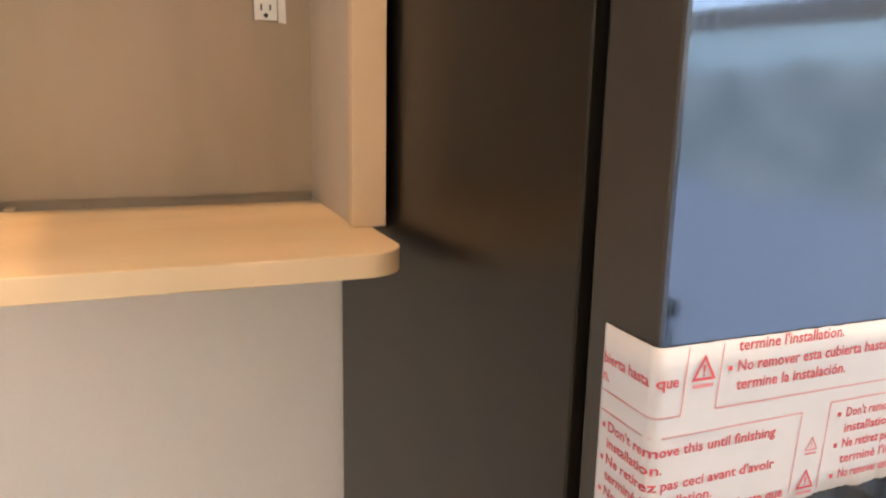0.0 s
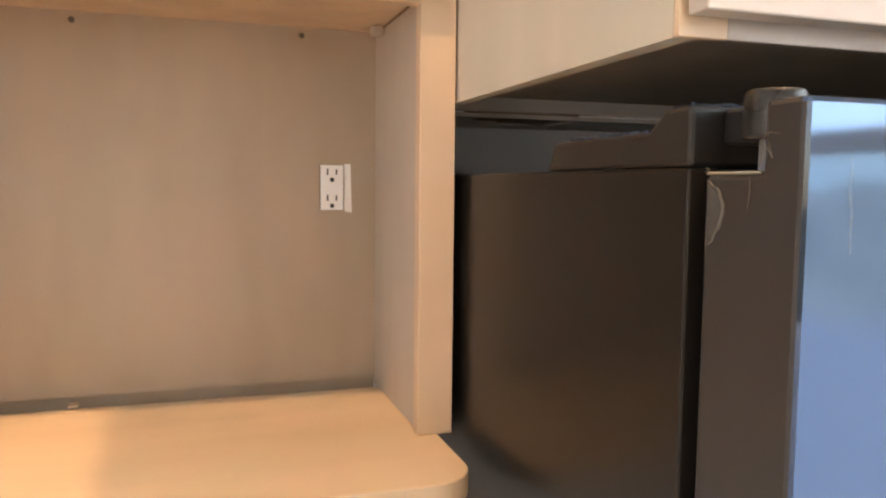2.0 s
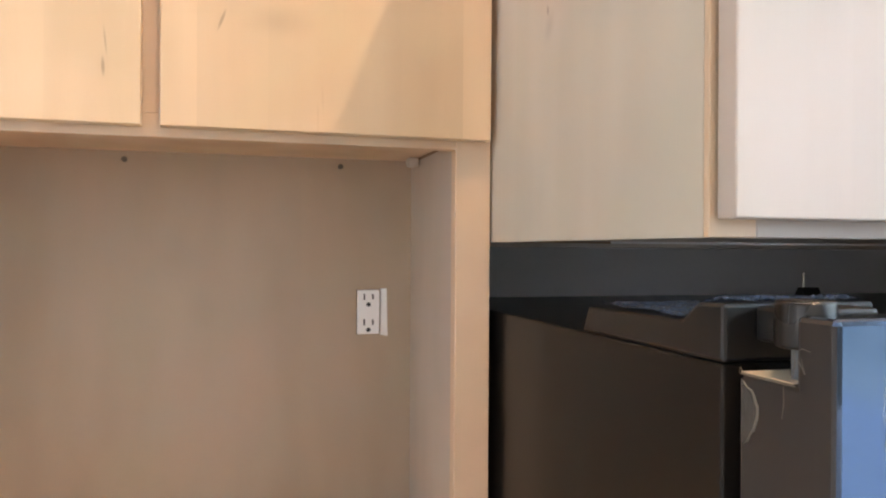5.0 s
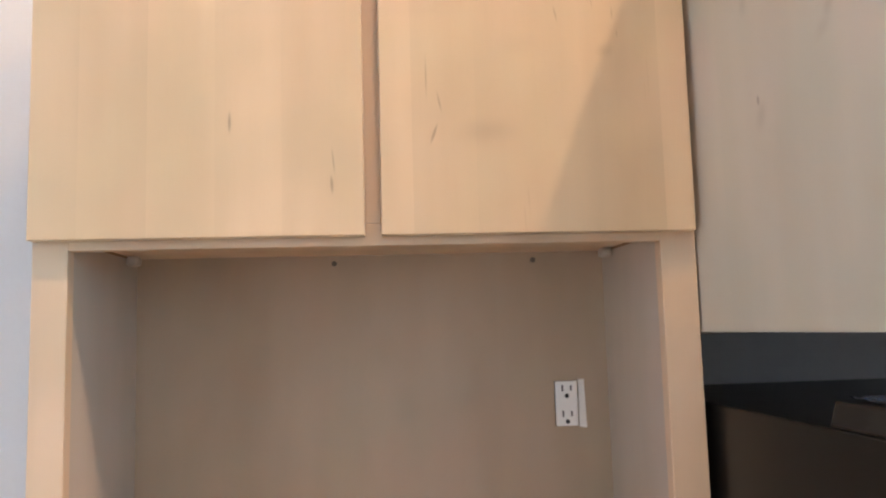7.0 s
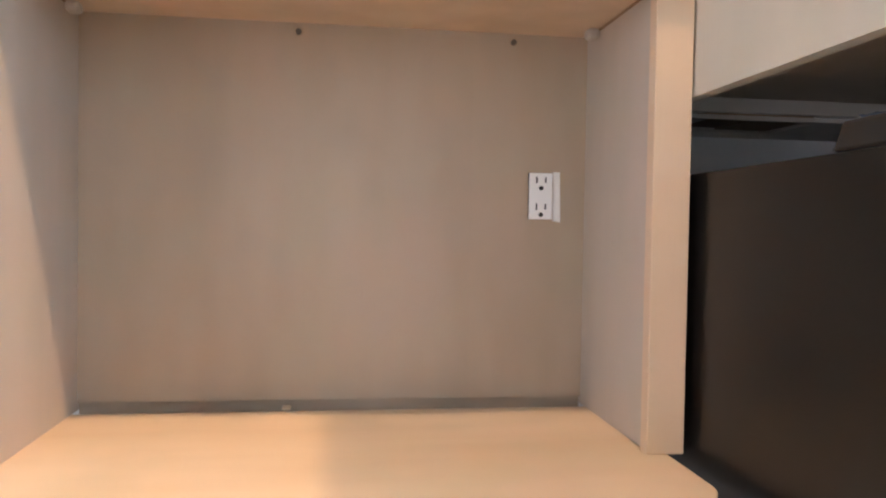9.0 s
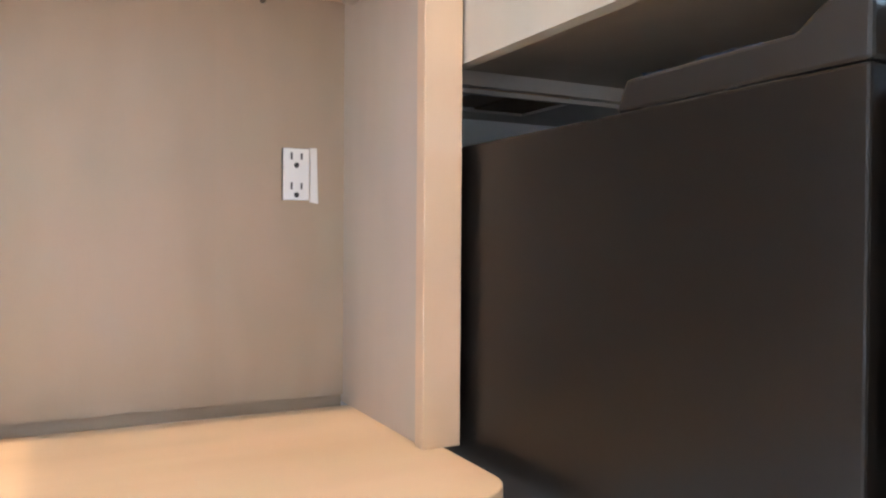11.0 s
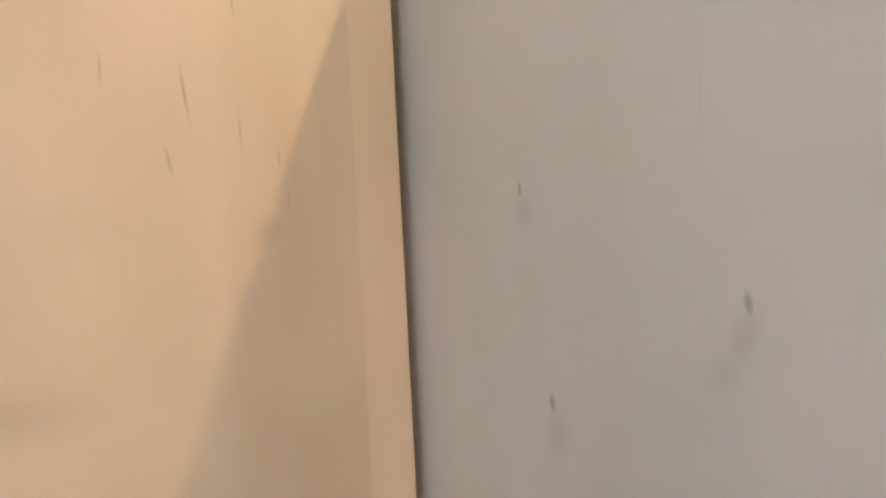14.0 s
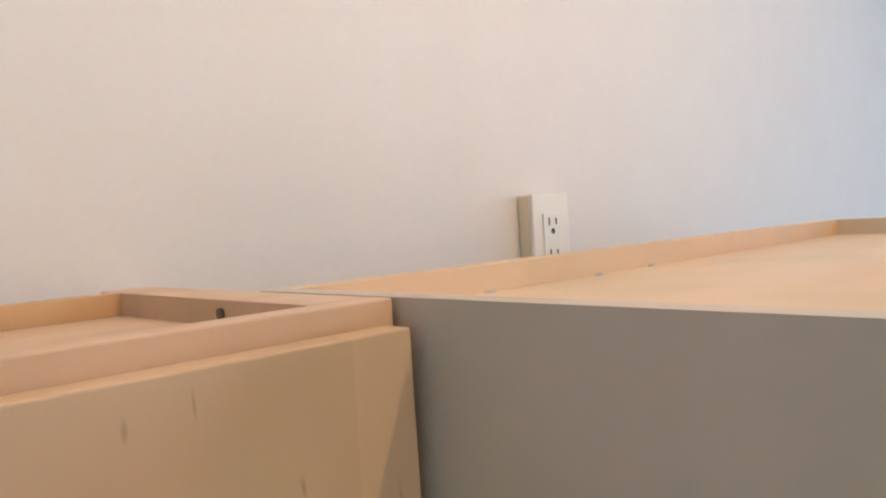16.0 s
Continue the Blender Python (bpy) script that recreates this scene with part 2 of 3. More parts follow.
gray_n = node(gray_nt, "TexNoise", Scale=900.0, Detail=2.0)
gray_nt.links.new(place_of(gray_nt), gray_n.inputs["Vector"])
gray_nt.links.new(blend(gray_nt, gray_n.outputs["Fac"], (0.012, 0.010, 0.0088), (0.0088, 0.0074, 0.0064)), gray_b.inputs["Base Color"])
M_BLACK = plain("black_rubber", (0.004, 0.004, 0.004), 0.8, relief=0.0)
M_GRAY.node_tree.nodes["Principled BSDF"].inputs["Specular IOR Level"].default_value = 0.3
M_HINGE = plain("gray_plastic", (0.0125, 0.0115, 0.011), 0.38, grain=0.08, relief=0.02)
M_PIN = plain("gray_metal", (0.020, 0.0185, 0.017), 0.25, 0.3, relief=0.0)
M_SPACER = plain("pale_gray_plastic", (0.15, 0.17, 0.19), 0.4, relief=0.0)
M_WIRE = plain("bright_wire", (0.75, 0.75, 0.75), 0.25, 0.9, relief=0.0)
M_SCREW = plain("screw_steel", (0.16, 0.14, 0.12), 0.4, 0.8, relief=0.0)
M_TAPE = plain("white_film", (0.53, 0.55, 0.61), 0.4, grain=0.03, scale=40, relief=0.15)
M_RED = plain("red_print", (0.62, 0.07, 0.11), 0.5, relief=0.0)
M_PINK = plain("pale_red_print", (0.66, 0.24, 0.29), 0.5, relief=0.0)
M_BROWN = plain("raw_wood", (0.32, 0.19, 0.10), 0.7, grain=0.2, relief=0.1)
M_TRIM = plain("white_trim", (0.80, 0.79, 0.77), 0.4, grain=0.01, relief=0.0)
M_GLUE = plain("white_block", (0.50, 0.44, 0.38), 0.6, grain=0.05, relief=0.1)


def steel(name, color, rough):
    """Brushed stainless steel, grain running upright."""
    m, nt, b = material(name, rough, 0.9)
    n = node(nt, "TexNoise", Scale=1.0, Detail=3.0)
    nt.links.new(place_of(nt, (700, 700, 6)), n.inputs["Vector"])
    c = blend(nt, n.outputs["Fac"], color, tuple(v * 0.93 for v in color))
    nt.links.new(c, b.inputs["Base Color"])
    nt.links.new(span(nt, n.outputs["Fac"], 0.3, 0.7, rough - 0.02, rough + 0.03), b.inputs["Roughness"])
    return m


M_STEEL = steel("dark_stainless", (0.088, 0.130, 0.200), 0.06)
M_DOORSIDE = plain("dark_door_side", (0.040, 0.0365, 0.035), 0.4, 0.25, grain=0.05, scale=30, relief=0.0)


def clear(name, rough, color=(1, 1, 1)):
    m, nt, b = material(name, rough)
    b.inputs["Base Color"].default_value = (*color, 1)
    b.inputs["Transmission Weight"].default_value = 1.0
    b.inputs["IOR"].default_value = 1.45
    return m


M_GLASS = clear("window_glass", 0.0)

glow, gnt, gb = material("lamp_glow", 0.5)
gb.inputs["Emission Color"].default_value = (1.0, 0.72, 0.45, 1)
gb.inputs["Emission Strength"].default_value = 6.0


# ---- shape helpers ----
def box(x0, x1, y0, y1, z0, z1, bevel=0.0, segments=2):
    bm = bmesh.new()
    bmesh.ops.create_cube(bm, size=1.0)
    for v in bm.verts:
        v.co = Vector(((x0 + x1) / 2 + v.co.x * (x1 - x0), (y0 + y1) / 2 + v.co.y * (y1 - y0), (z0 + z1) / 2 + v.co.z * (z1 - z0)))
    if bevel:
        bmesh.ops.bevel(bm, geom=bm.edges[:], offset=bevel, segments=segments, affect="EDGES", profile=0.5)
    return bm


def prism(outline, axis, low, high, bevel=0.0):
    """A closed outline of (u, v) pairs carried along an axis from low to high."""
    bm = bmesh.new()
    def at(u, v, w):
        return {"x": (w, u, v), "y": (u, w, v), "z": (u, v, w)}[axis]
    a = [bm.verts.new(at(u, v, low)) for u, v in outline]
    b = [bm.verts.new(at(u, v, high)) for u, v in outline]
    n = len(outline)
    bm.faces.new(a)
    bm.faces.new(b[::-1])
    for i in range(n):
        bm.faces.new((a[i], b[i], b[(i + 1) % n], a[(i + 1) % n]))
    bmesh.ops.recalc_face_normals(bm, faces=bm.faces[:])
    if bevel:
        bmesh.ops.bevel(bm, geom=bm.edges[:], offset=bevel, segments=2, affect="EDGES", profile=0.5)
    return bm


def rod(x, y, z, radius, height, axis="z", segments=24, bevel=0.0, top=None):
    bm = bmesh.new()
    bmesh.ops.create_cone(bm, cap_ends=True, segments=segments, radius1=radius, radius2=radius if top is None else top, depth=height)
    if bevel:
        rim = [e for e in bm.edges if abs(e.verts[0].co.z - e.verts[1].co.z) < 1e-6]
        bmesh.ops.bevel(bm, geom=rim, offset=bevel, segments=3, affect="EDGES", profile=0.5)
    turn = {"z": pose(x, y, z), "y": pose(x, y, z, 90), "x": pose(x, y, z, 0, 90)}[axis]
    bmesh.ops.transform(bm, matrix=turn, verts=bm.verts[:])
    return bm


def part(name, bm, mat, parent=None, label="", smooth=False):
    """Links a bmesh as one mesh object, under a thing or a part where one is given."""
    me = bpy.data.meshes.new(name)
    bm.to_mesh(me)
    bm.free()
    me.materials.append(mat)
    ob = new(name, me)
    for p in me.polygons:
        p.use_smooth = smooth
    if parent:
        ob.parent = parent
        ob.matrix_parent_inverse = Matrix.Translation(-base_of(parent))
    return tagged(ob, label)


def base_of(ob):
    return Vector((0, 0, 0)) if ob.parent else Vector(ob.location)


def thing(name, label, category, at=(0, 0, 0), group="", kind=""):
    ob = new(name)
    ob.location = at
    ob.empty_display_size = 0.05
    return tagged(ob, label, category, group, kind)


def structure(name, bm, mat, label):
    return tagged(part(name, bm, mat), label, "", "", "structure")


def joined(*meshes):
    bm = meshes[0]
    for other in meshes[1:]:
        me = bpy.data.meshes.new("join")
        other.to_mesh(me)
        other.free()
        bm.from_mesh(me)
        bpy.data.meshes.remove(me)
    return bm


# ---- the room ----
WALL = 0.305
X0, X1, Y0 = -2.6, 2.4, -4.2
structure("floor", box(X0 - 0.15, X1 + 0.15, Y0 - 0.15, WALL + 0.15, -0.1, 0.0), M_FLOOR, "brown oak plank floor")
structure("ceiling", box(X0 - 0.15, X1 + 0.15, Y0 - 0.15, WALL + 0.15, CEIL, CEIL + 0.12), M_CEIL, "flat white painted ceiling")
structure("wall_north", box(X0, X1, WALL, WALL + 0.15, 0.0, CEIL), M_WALL, "white painted kitchen wall behind the cabinets")
west = joined(box(X0 - 0.15, X0, Y0 - 0.15, -3.2, 0.0, CEIL), box(X0 - 0.15, X0, -1.2, WALL + 0.15, 0.0, CEIL),
              box(X0 - 0.15, X0, -3.2, -1.2, 0.0, 1.0), box(X0 - 0.15, X0, -3.2, -1.2, 2.5, CEIL))
structure("wall_west", west, M_WALL, "white painted room wall with a window")
south = joined(box(X0, -2.0, Y0 - 0.15, Y0, 0.0, CEIL), box(1.2, X1, Y0 - 0.15, Y0, 0.0, CEIL),
               box(-2.0, 1.2, Y0 - 0.15, Y0, 0.0, 1.0), box(-2.0, 1.2, Y0 - 0.15, Y0, 2.5, CEIL))
structure("wall_south", south, M_WALL, "white painted room wall with a window")
east = joined(box(X1, X1 + 0.15, Y0 - 0.15, WIN_Y0, 0.0, CEIL), box(X1, X1 + 0.15, WIN_Y1, WALL + 0.15, 0.0, CEIL),
              box(X1, X1 + 0.15, WIN_Y0, WIN_Y1, 0.0, WIN_Z0), box(X1, X1 + 0.15, WIN_Y0, WIN_Y1, WIN_Z1, CEIL))
structure("wall_east", east, M_WALL, "white painted wall with a wide window")
window = tagged(thing("window_1", "wide white framed window reaching down to the floor", "window", (X1 + 0.08, -2.1, WIN_Z0)), kind="structure")
wf = 0.05
for y0, y1, z0, z1 in ((WIN_Y0, WIN_Y1, WIN_Z0, WIN_Z0 + wf), (WIN_Y0, WIN_Y1, WIN_Z1 - wf, WIN_Z1), (WIN_Y0, WIN_Y0 + wf, WIN_Z0 + wf, WIN_Z1 - wf),
                       (WIN_Y1 - wf, WIN_Y1, WIN_Z0 + wf, WIN_Z1 - wf), (WIN_Y0 + wf, WIN_Y1 - wf, TRANSOM - 0.11, TRANSOM),
                       (-1.43, -1.37, WIN_Z0 + wf, TRANSOM - 0.11), (-1.43, -1.37, TRANSOM, WIN_Z1 - wf)):
    part("window_frame", box(X1 + 0.06, X1 + 0.11, y0, y1, z0, z1, 0.004), M_TRIM, window)
for y0, y1 in ((WIN_Y0 + wf, -1.43), (-1.37, WIN_Y1 - wf)):
    for z0, z1 in ((WIN_Z0 + wf, TRANSOM - 0.11), (TRANSOM, WIN_Z1 - wf)):
        pane = part("pane", box(X1 + 0.080, X1 + 0.086, y0, y1, z0, z1), M_GLASS, window)
        pane.visible_shadow = False
# Assumed, unseen window that carries the south fill light.
south_fill_window = tagged(thing("window_2", "unseen white framed window, added in the far wall for soft fill light", "window", (-0.4, Y0 - 0.08, 1.0)), kind="structure")
for x0, x1, z0, z1 in ((-2.0, 1.2, 1.0, 1.05), (-2.0, 1.2, 2.45, 2.5), (-2.0, -1.95, 1.05, 2.45), (1.15, 1.2, 1.05, 2.45), (-0.43, -0.37, 1.05, 2.45)):
    part("window_frame", box(x0, x1, Y0 - 0.11, Y0 - 0.06, z0, z1, 0.004), M_TRIM, south_fill_window)
for x0, x1 in ((-1.95, -0.43), (-0.37, 1.15)):
    pane = part("pane", box(x0, x1, Y0 - 0.086, Y0 - 0.080, 1.05, 2.45), M_GLASS, south_fill_window)
    pane.visible_shadow = False
west_window = tagged(thing("window_3", "white framed window in the side wall", "window", (X0 - 0.08, -2.2, 1.0)), kind="structure")
for y0, y1, z0, z1 in ((-3.2, -1.2, 1.0, 1.05), (-3.2, -1.2, 2.45, 2.5), (-3.2, -3.15, 1.05, 2.45), (-1.25, -1.2, 1.05, 2.45), (-2.23, -2.17, 1.05, 2.45)):
    part("window_frame", box(X0 - 0.11, X0 - 0.06, y0, y1, z0, z1, 0.004), M_TRIM, west_window)
for y0, y1 in ((-3.15, -2.23), (-2.17, -1.25)):
    pane = part("pane", box(X0 - 0.086, X0 - 0.080, y0, y1, 1.05, 2.45), M_GLASS, west_window)
    pane.visible_shadow = False
structure("ground", box(-60, 120, -90, 90, -0.6, -0.5), plain("lawn", (0.07, 0.09, 0.04), 0.9, grain=0.3, scale=3), "green lawn outside the window")

# daylit garden far outside the wide window: pale patio, dull greenery, hazy sky
M_GARDEN, garden_nt, garden_b = material("garden_daylight", 0.9)
garden_z = garden_nt.nodes.new("ShaderNodeSeparateXYZ")
garden_nt.links.new(place_of(garden_nt), garden_z.inputs[0])
garden_n = node(garden_nt, "TexNoise", Scale=1.6, Detail=4.0)
garden_nt.links.new(place_of(garden_nt), garden_n.inputs["Vector"])
garden_h = garden_nt.nodes.new("ShaderNodeMath")
garden_h.operation, garden_h.inputs[1].default_value = "MULTIPLY_ADD", 0.5
garden_nt.links.new(garden_n.outputs["Fac"], garden_h.inputs[0])
garden_nt.links.new(garden_z.outputs["Z"], garden_h.inputs[2])
leaves = blend(garden_nt, span(garden_nt, garden_n.outputs["Fac"], 0.35, 0.65), (0.25, 0.38, 0.45), (0.40, 0.54, 0.63))
low = blend(garden_nt, span(garden_nt, garden_h.outputs[0], 1.05, 1.3), (0.35, 0.50, 0.70), leaves)
garden_c = blend(garden_nt, span(garden_nt, garden_h.outputs[0], 1.93, 2.08), low, (0.52, 0.84, 1.0))
garden_nt.links.new(garden_c, garden_b.inputs["Emission Color"])
garden_b.inputs["Base Color"].default_value = (0.05, 0.05, 0.05, 1)
garden_b.inputs["Emission Strength"].default_value = 3.6
structure("backdrop", box(3.6, 3.65, -14, 3, -0.5, 4.0), M_GARDEN, "daylit garden seen through the wide window")

# Fittings for all lamps, the three added fill lamps included.
for n, (lx, ly) in enumerate(LAMPS):
    lamp = thing("ceiling_downlight", "round white recessed ceiling downlight, lit warm, unseen", "light", (lx, ly, CEIL), "downlights in the ceiling")
    ring = rod(lx, ly, CEIL - 0.004, 0.085, 0.008, bevel=0.003, segments=32)
    part("ring", ring, M_TRIM, lamp)
    part("lens", rod(lx, ly, CEIL - 0.010, 0.06, 0.004, segments=32), glow, lamp)

# ---- microwave wall cabinet ----
TOP, SHELF = 2.442, 1.42
cab = thing("microwave_cabinet", "pale maple wall cabinet, two slab doors over an open microwave niche", "cabinet", (-0.381, 0.15, 1.394))
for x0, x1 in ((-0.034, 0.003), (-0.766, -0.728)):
    part("side_panel", box(x0, x1, 0.019, 0.304, SHELF, 2.40), M_INNER_COOL, cab)
    part("side_rail", box(x0, x1, 0.019, 0.304, 2.40, TOP), M_FRAME, cab)
part("screw", rod(-0.0345, 0.11, 2.434, 0.0035, 0.003, "x", 10), M_SCREW, cab)
part("back_panel", box(-0.728, -0.034, 0.257, 0.264, SHELF + 0.010, 2.426), M_PANEL_SHADED, cab)
part("back_cleat", box(-0.728, -0.034, 0.266, 0.300, 1.394, 1.47), M_PANEL_SHADED, cab)
part("gap_floor", box(-0.728, -0.034, 0.2375, 0.2655, 1.394, 1.407), M_PANEL_SHADED, cab)
part("splinter", box(-0.459, -0.447, 0.236, 0.256, 1.4205, 1.4235, 0.001), M_SHELF, cab, "pale splinter left in the joint")
for x0, x1 in ((-0.0350, -0.0341), (-0.7279, -0.7270)):
    part("joint", box(x0, x1, 0.030, 0.215, 1.9445, 1.9478), M_BROWN, cab, "open brown joint under the cabinet floor")
part("bottom_panel", box(-0.728, -0.034, 0.019, 0.257, 1.948, 1.962), M_FRAME, cab)
part("top_panel", box(-0.728, -0.034, 0.019, 0.257, 2.413, 2.426), M_FRAME, cab)
part("back_rail", box(-0.728, -0.034, 0.264, 0.283, 2.34, TOP), M_EDGE, cab)
part("stile", box(-0.040, 0.004, 0.0, 0.019, SHELF, 2.4, 0.001), M_FRAME, cab)
part("stile", box(-0.7665, -0.7275, 0.0, 0.019, SHELF, 2.4, 0.001), M_FRAME, cab)
part("center_stile", box(-0.412, -0.357, 0.0, 0.019, 1.96, 2.399, 0.001), M_FRAME, cab)
part("rail", box(-0.7275, -0.040, 0.0, 0.019, 1.934, 1.96, 0.001), M_FRAME, cab)
part("rail", box(-0.7665, 0.004, 0.0, 0.019, 2.4, TOP, 0.001), M_FRAME, cab)
for x0, x1 in ((-0.765, -0.394), (-0.375, -0.002)):
    part("door", box(x0, x1, -0.020, -0.0015, 1.944, 2.429, 0.0012), M_MAPLE, cab, "slab maple door with dark mineral streaks")


def shelf_outline():
    """The shelf's outline, its front corners rounded."""
    r, y0 = 0.05, -0.152
    pts = [(-0.766, 0.237), (-0.766, y0 + r)]
    for k in range(1, 9):
        a = math.pi + k * math.pi / 16
        pts.append((-0.766 + r + r * math.cos(a), y0 + r + r * math.sin(a)))
    xr = -0.014
    for k in range(0, 9):
        a = 1.5 * math.pi + k * math.pi / 16
        pts.append((xr - r + r * math.cos(a), y0 + r + r * math.sin(a)))
    pts.append((xr, 0.237))
    return pts


part("shelf", prism(shelf_outline(), "z", SHELF - 0.027, SHELF, 0.0015), M_SHELF, cab, "thick maple shelf with rounded front corners")
for sx in (-0.143, -0.443):
    part("screw", rod(sx, 0.2555, 1.936, 0.004, 0.004, "y", 12), M_SCREW, cab)
for x0, x1 in ((-0.052, -0.0345), (-0.7275, -0.710)):
    part("corner_block", box(x0, x1, 0.200, 0.222, 1.934, 1.948, 0.005, 3), M_GLUE, cab, "pale corner block")


def receptacle(parent, x, y, z, w=0.033, h=0.066):
    """A rectangular double receptacle, its face at y looking to -y, centred on x and z."""
    face = part("receptacle", box(x - w / 2, x + w / 2, y, y + 0.006, z - h / 2, z + h / 2, 0.001), M_WHITE, parent, "white double receptacle")
    for dz in (0.019, -0.019):
        for dx, tall in ((-0.0065, 0.0092), (0.0065, 0.0080)):
            part("slot", box(x + dx - 0.0012, x + dx + 0.0012, y - 0.0004, y + 0.001, z + dz - tall / 2 + 0.004, z + dz + tall / 2 + 0.004), M_SLOT, face)
        part("ground_hole", rod(x, y, z + dz - 0.0075, 0.0034, 0.001, "y", 12), M_SLOT, face)


niche = thing("outlet", "white double electrical outlet set in the niche back", "outlet", (-0.095, 0.257, 1.719))
receptacle(niche, -0.1005, 0.2495, 1.719)
part("box_rim", prism([(-0.0815, 1.684), (-0.0700, 1.682), (-0.0720, 1.754), (-0.0815, 1.754)], "y", 0.2552, 0.2568), M_WHITE, niche, "bare white wall patch beside it")
part("backing", box(-0.1178, -0.0830, 0.2556, 0.2568, 1.686, 1.752), M_SLOT, niche)

upper = thing("outlet", "white double electrical outlet with a plate, high on the wall", "outlet", (0.486, WALL, 2.446))
part("box_extender", box(0.453, 0.519, 0.287, WALL - 0.001, 2.391, 2.502, 0.002), M_IVORY, upper, "ivory outlet box extender")
part("plate", box(0.452, 0.520, 0.281, 0.287, 2.390, 2.503, 0.002), M_WHITE, upper)
receptacle(upper, 0.486, 0.279, 2.446)

# ---- cabinet over the refrigerator ----
FX0, FX1, FB, FY, FK = 0.007, 0.945, 1.823, -0.432, 0.137
over = thing("fridge_cabinet", "deep pale maple wall cabinet over the refrigerator", "cabinet", (0.48, -0.07, FB))
part("side_panel", box(FX0, FX0 + 0.016, FY, FK, FB, TOP), M_SIDE_COOL, over, "maple side panel with small knots, cool light tinted into it as gray")
part("side_panel", box(FX1 - 0.016, FX1, FY, FK, FB, TOP), M_SIDE_COOL, over)
part("bottom_panel", box(FX0 + 0.016, FX1 - 0.016, FY, FK - 0.02, 1.845, 1.858), M_PANEL_SHADED, over)
part("hanging_rail", box(FX0 + 0.016, FX1 - 0.016, FK - 0.0195, FK, 1.827, 1.875), M_SLAB, over)
part("top_panel", box(FX0 + 0.016, FX1 - 0.016, FY, FK - 0.022, TOP - 0.034, TOP - 0.022), M_SHELF, over)
part("back_rail", box(FX0 + 0.016, FX1 - 0.016, FK - 0.0215, FK, TOP - 0.09, TOP), M_SHELF, over)
part("back_panel", box(FX0 + 0.016, FX1 - 0.016, FK - 0.012, FK - 0.004, 1.8755, TOP - 0.0905), M_PANEL_SHADED, over)
for nx, ny in ((0.19, 0.108), (0.33, 0.105), (0.42, 0.107)):
    part("staple", box(nx - 0.005, nx + 0.005, ny - 0.0006, ny + 0.0006, TOP - 0.022, TOP - 0.0195), M_WIRE, over, "bright staple")
part("end_panel", prism([(FY, 0.0), (FY, TOP - 0.002), (FK, TOP - 0.002), (FK, 1.95), (0.304, 1.95), (0.304, 0.0)], "x", FX1 + 0.0005, FX1 + 0.019), M_REDWOOD, over, "tall brown wood end panel beside the refrigerator")
for x0, x1, z0, z1 in ((FX0, FX0 + 0.038, FB, TOP), (FX1 - 0.038, FX1, FB, TOP), (FX0 + 0.038, FX1 - 0.038, FB, FB + 0.038), (FX0 + 0.038, FX1 - 0.038, TOP - 0.05, TOP)):
    upright = z1 - z0 > 0.1
    part("stile" if upright else "rail", box(x0, x1, FY - 0.0065, FY, z0, z1, 0.001), M_FRAME if upright else M_SLAB, over)
for x0, x1 in ((0.009, 0.469), (0.478, 0.938)):
    part("door", box(x0, x1, FY - 0.0325, FY - 0.0125, 1.835, 2.429, 0.0015), M_SLAB, over, "slab maple door")

# ---- refrigerator ----
fr = thing("refrigerator", "dark stainless french-door refrigerator with charcoal sides", "refrigerator", (0.475, -0.1, 0))
part("case", box(0.015, 0.930, -0.443, 0.270, 0.03, 1.738, 0.0022), M_GRAY, fr, "charcoal painted case")
for x0, x1 in ((0.020, 0.473), (0.478, 0.922)):
    part("gasket", box(x0 + 0.022, x1 - 0.012, -0.4520, -0.4435, 0.80, 1.725), M_BLACK, fr)


def fridge_door(x0, x1, z0, z1, cut=0.0):
    """A door slab with rounded edges; its top is cut down behind the front lip by cut, for the hinge."""
    yf, yb, lip = -0.538, -0.4535, -0.506
    pts = [(yb, z0), (yf, z0), (yf, z1)]
    if cut:
        pts += [(lip, z1), (lip, z1 - cut)]
    pts.append((yb, z1 - cut))
    return prism(pts, "x", x0, x1, 0.0038)


for x0, x1 in ((0.020, 0.473), (0.478, 0.922)):
    panel = part("door", fridge_door(x0, x1, 0.80, 1.776, 0.042), M_STEEL, fr, "brushed dark stainless door")
    panel.data.materials.append(M_DOORSIDE)
    for p in panel.data.polygons:
        p.material_index = 1 if abs(p.normal.x) > 0.9 else 0
part("freezer_drawer", fridge_door(0.020, 0.922, 0.08, 0.79), M_STEEL, fr)
part("hinge_cover", prism([(-0.231, 1.7385), (-0.243, 1.763), (-0.394, 1.764), (-0.413, 1.778), (-0.4435, 1.779), (-0.4435, 1.7385)], "x", 0.0155, 0.14, 0.003), M_HINGE, fr, "gray plastic hinge cover")
part("hinge_arm", box(0.040, 0.11, -0.478, -0.4438, 1.753, 1.777, 0.003), M_HINGE, fr)
part("hinge_pin", rod(0.040, -0.491, 1.769, 0.0180, 0.030, bevel=0.003), M_PIN, fr, "gray metal hinge cap", True)
part("hinge_spacer", rod(0.040, -0.491, 1.7445, 0.008, 0.021), M_SPACER, fr)


# ---- printed protective film round the door's front edge ----
EDGE_Y, FILM_TOP = 0.059, 1.435
film = thing("protective_film", "white protective film with red printed warnings, stuck round the refrigerator door", "film", (0.028, -0.538, 1.29))


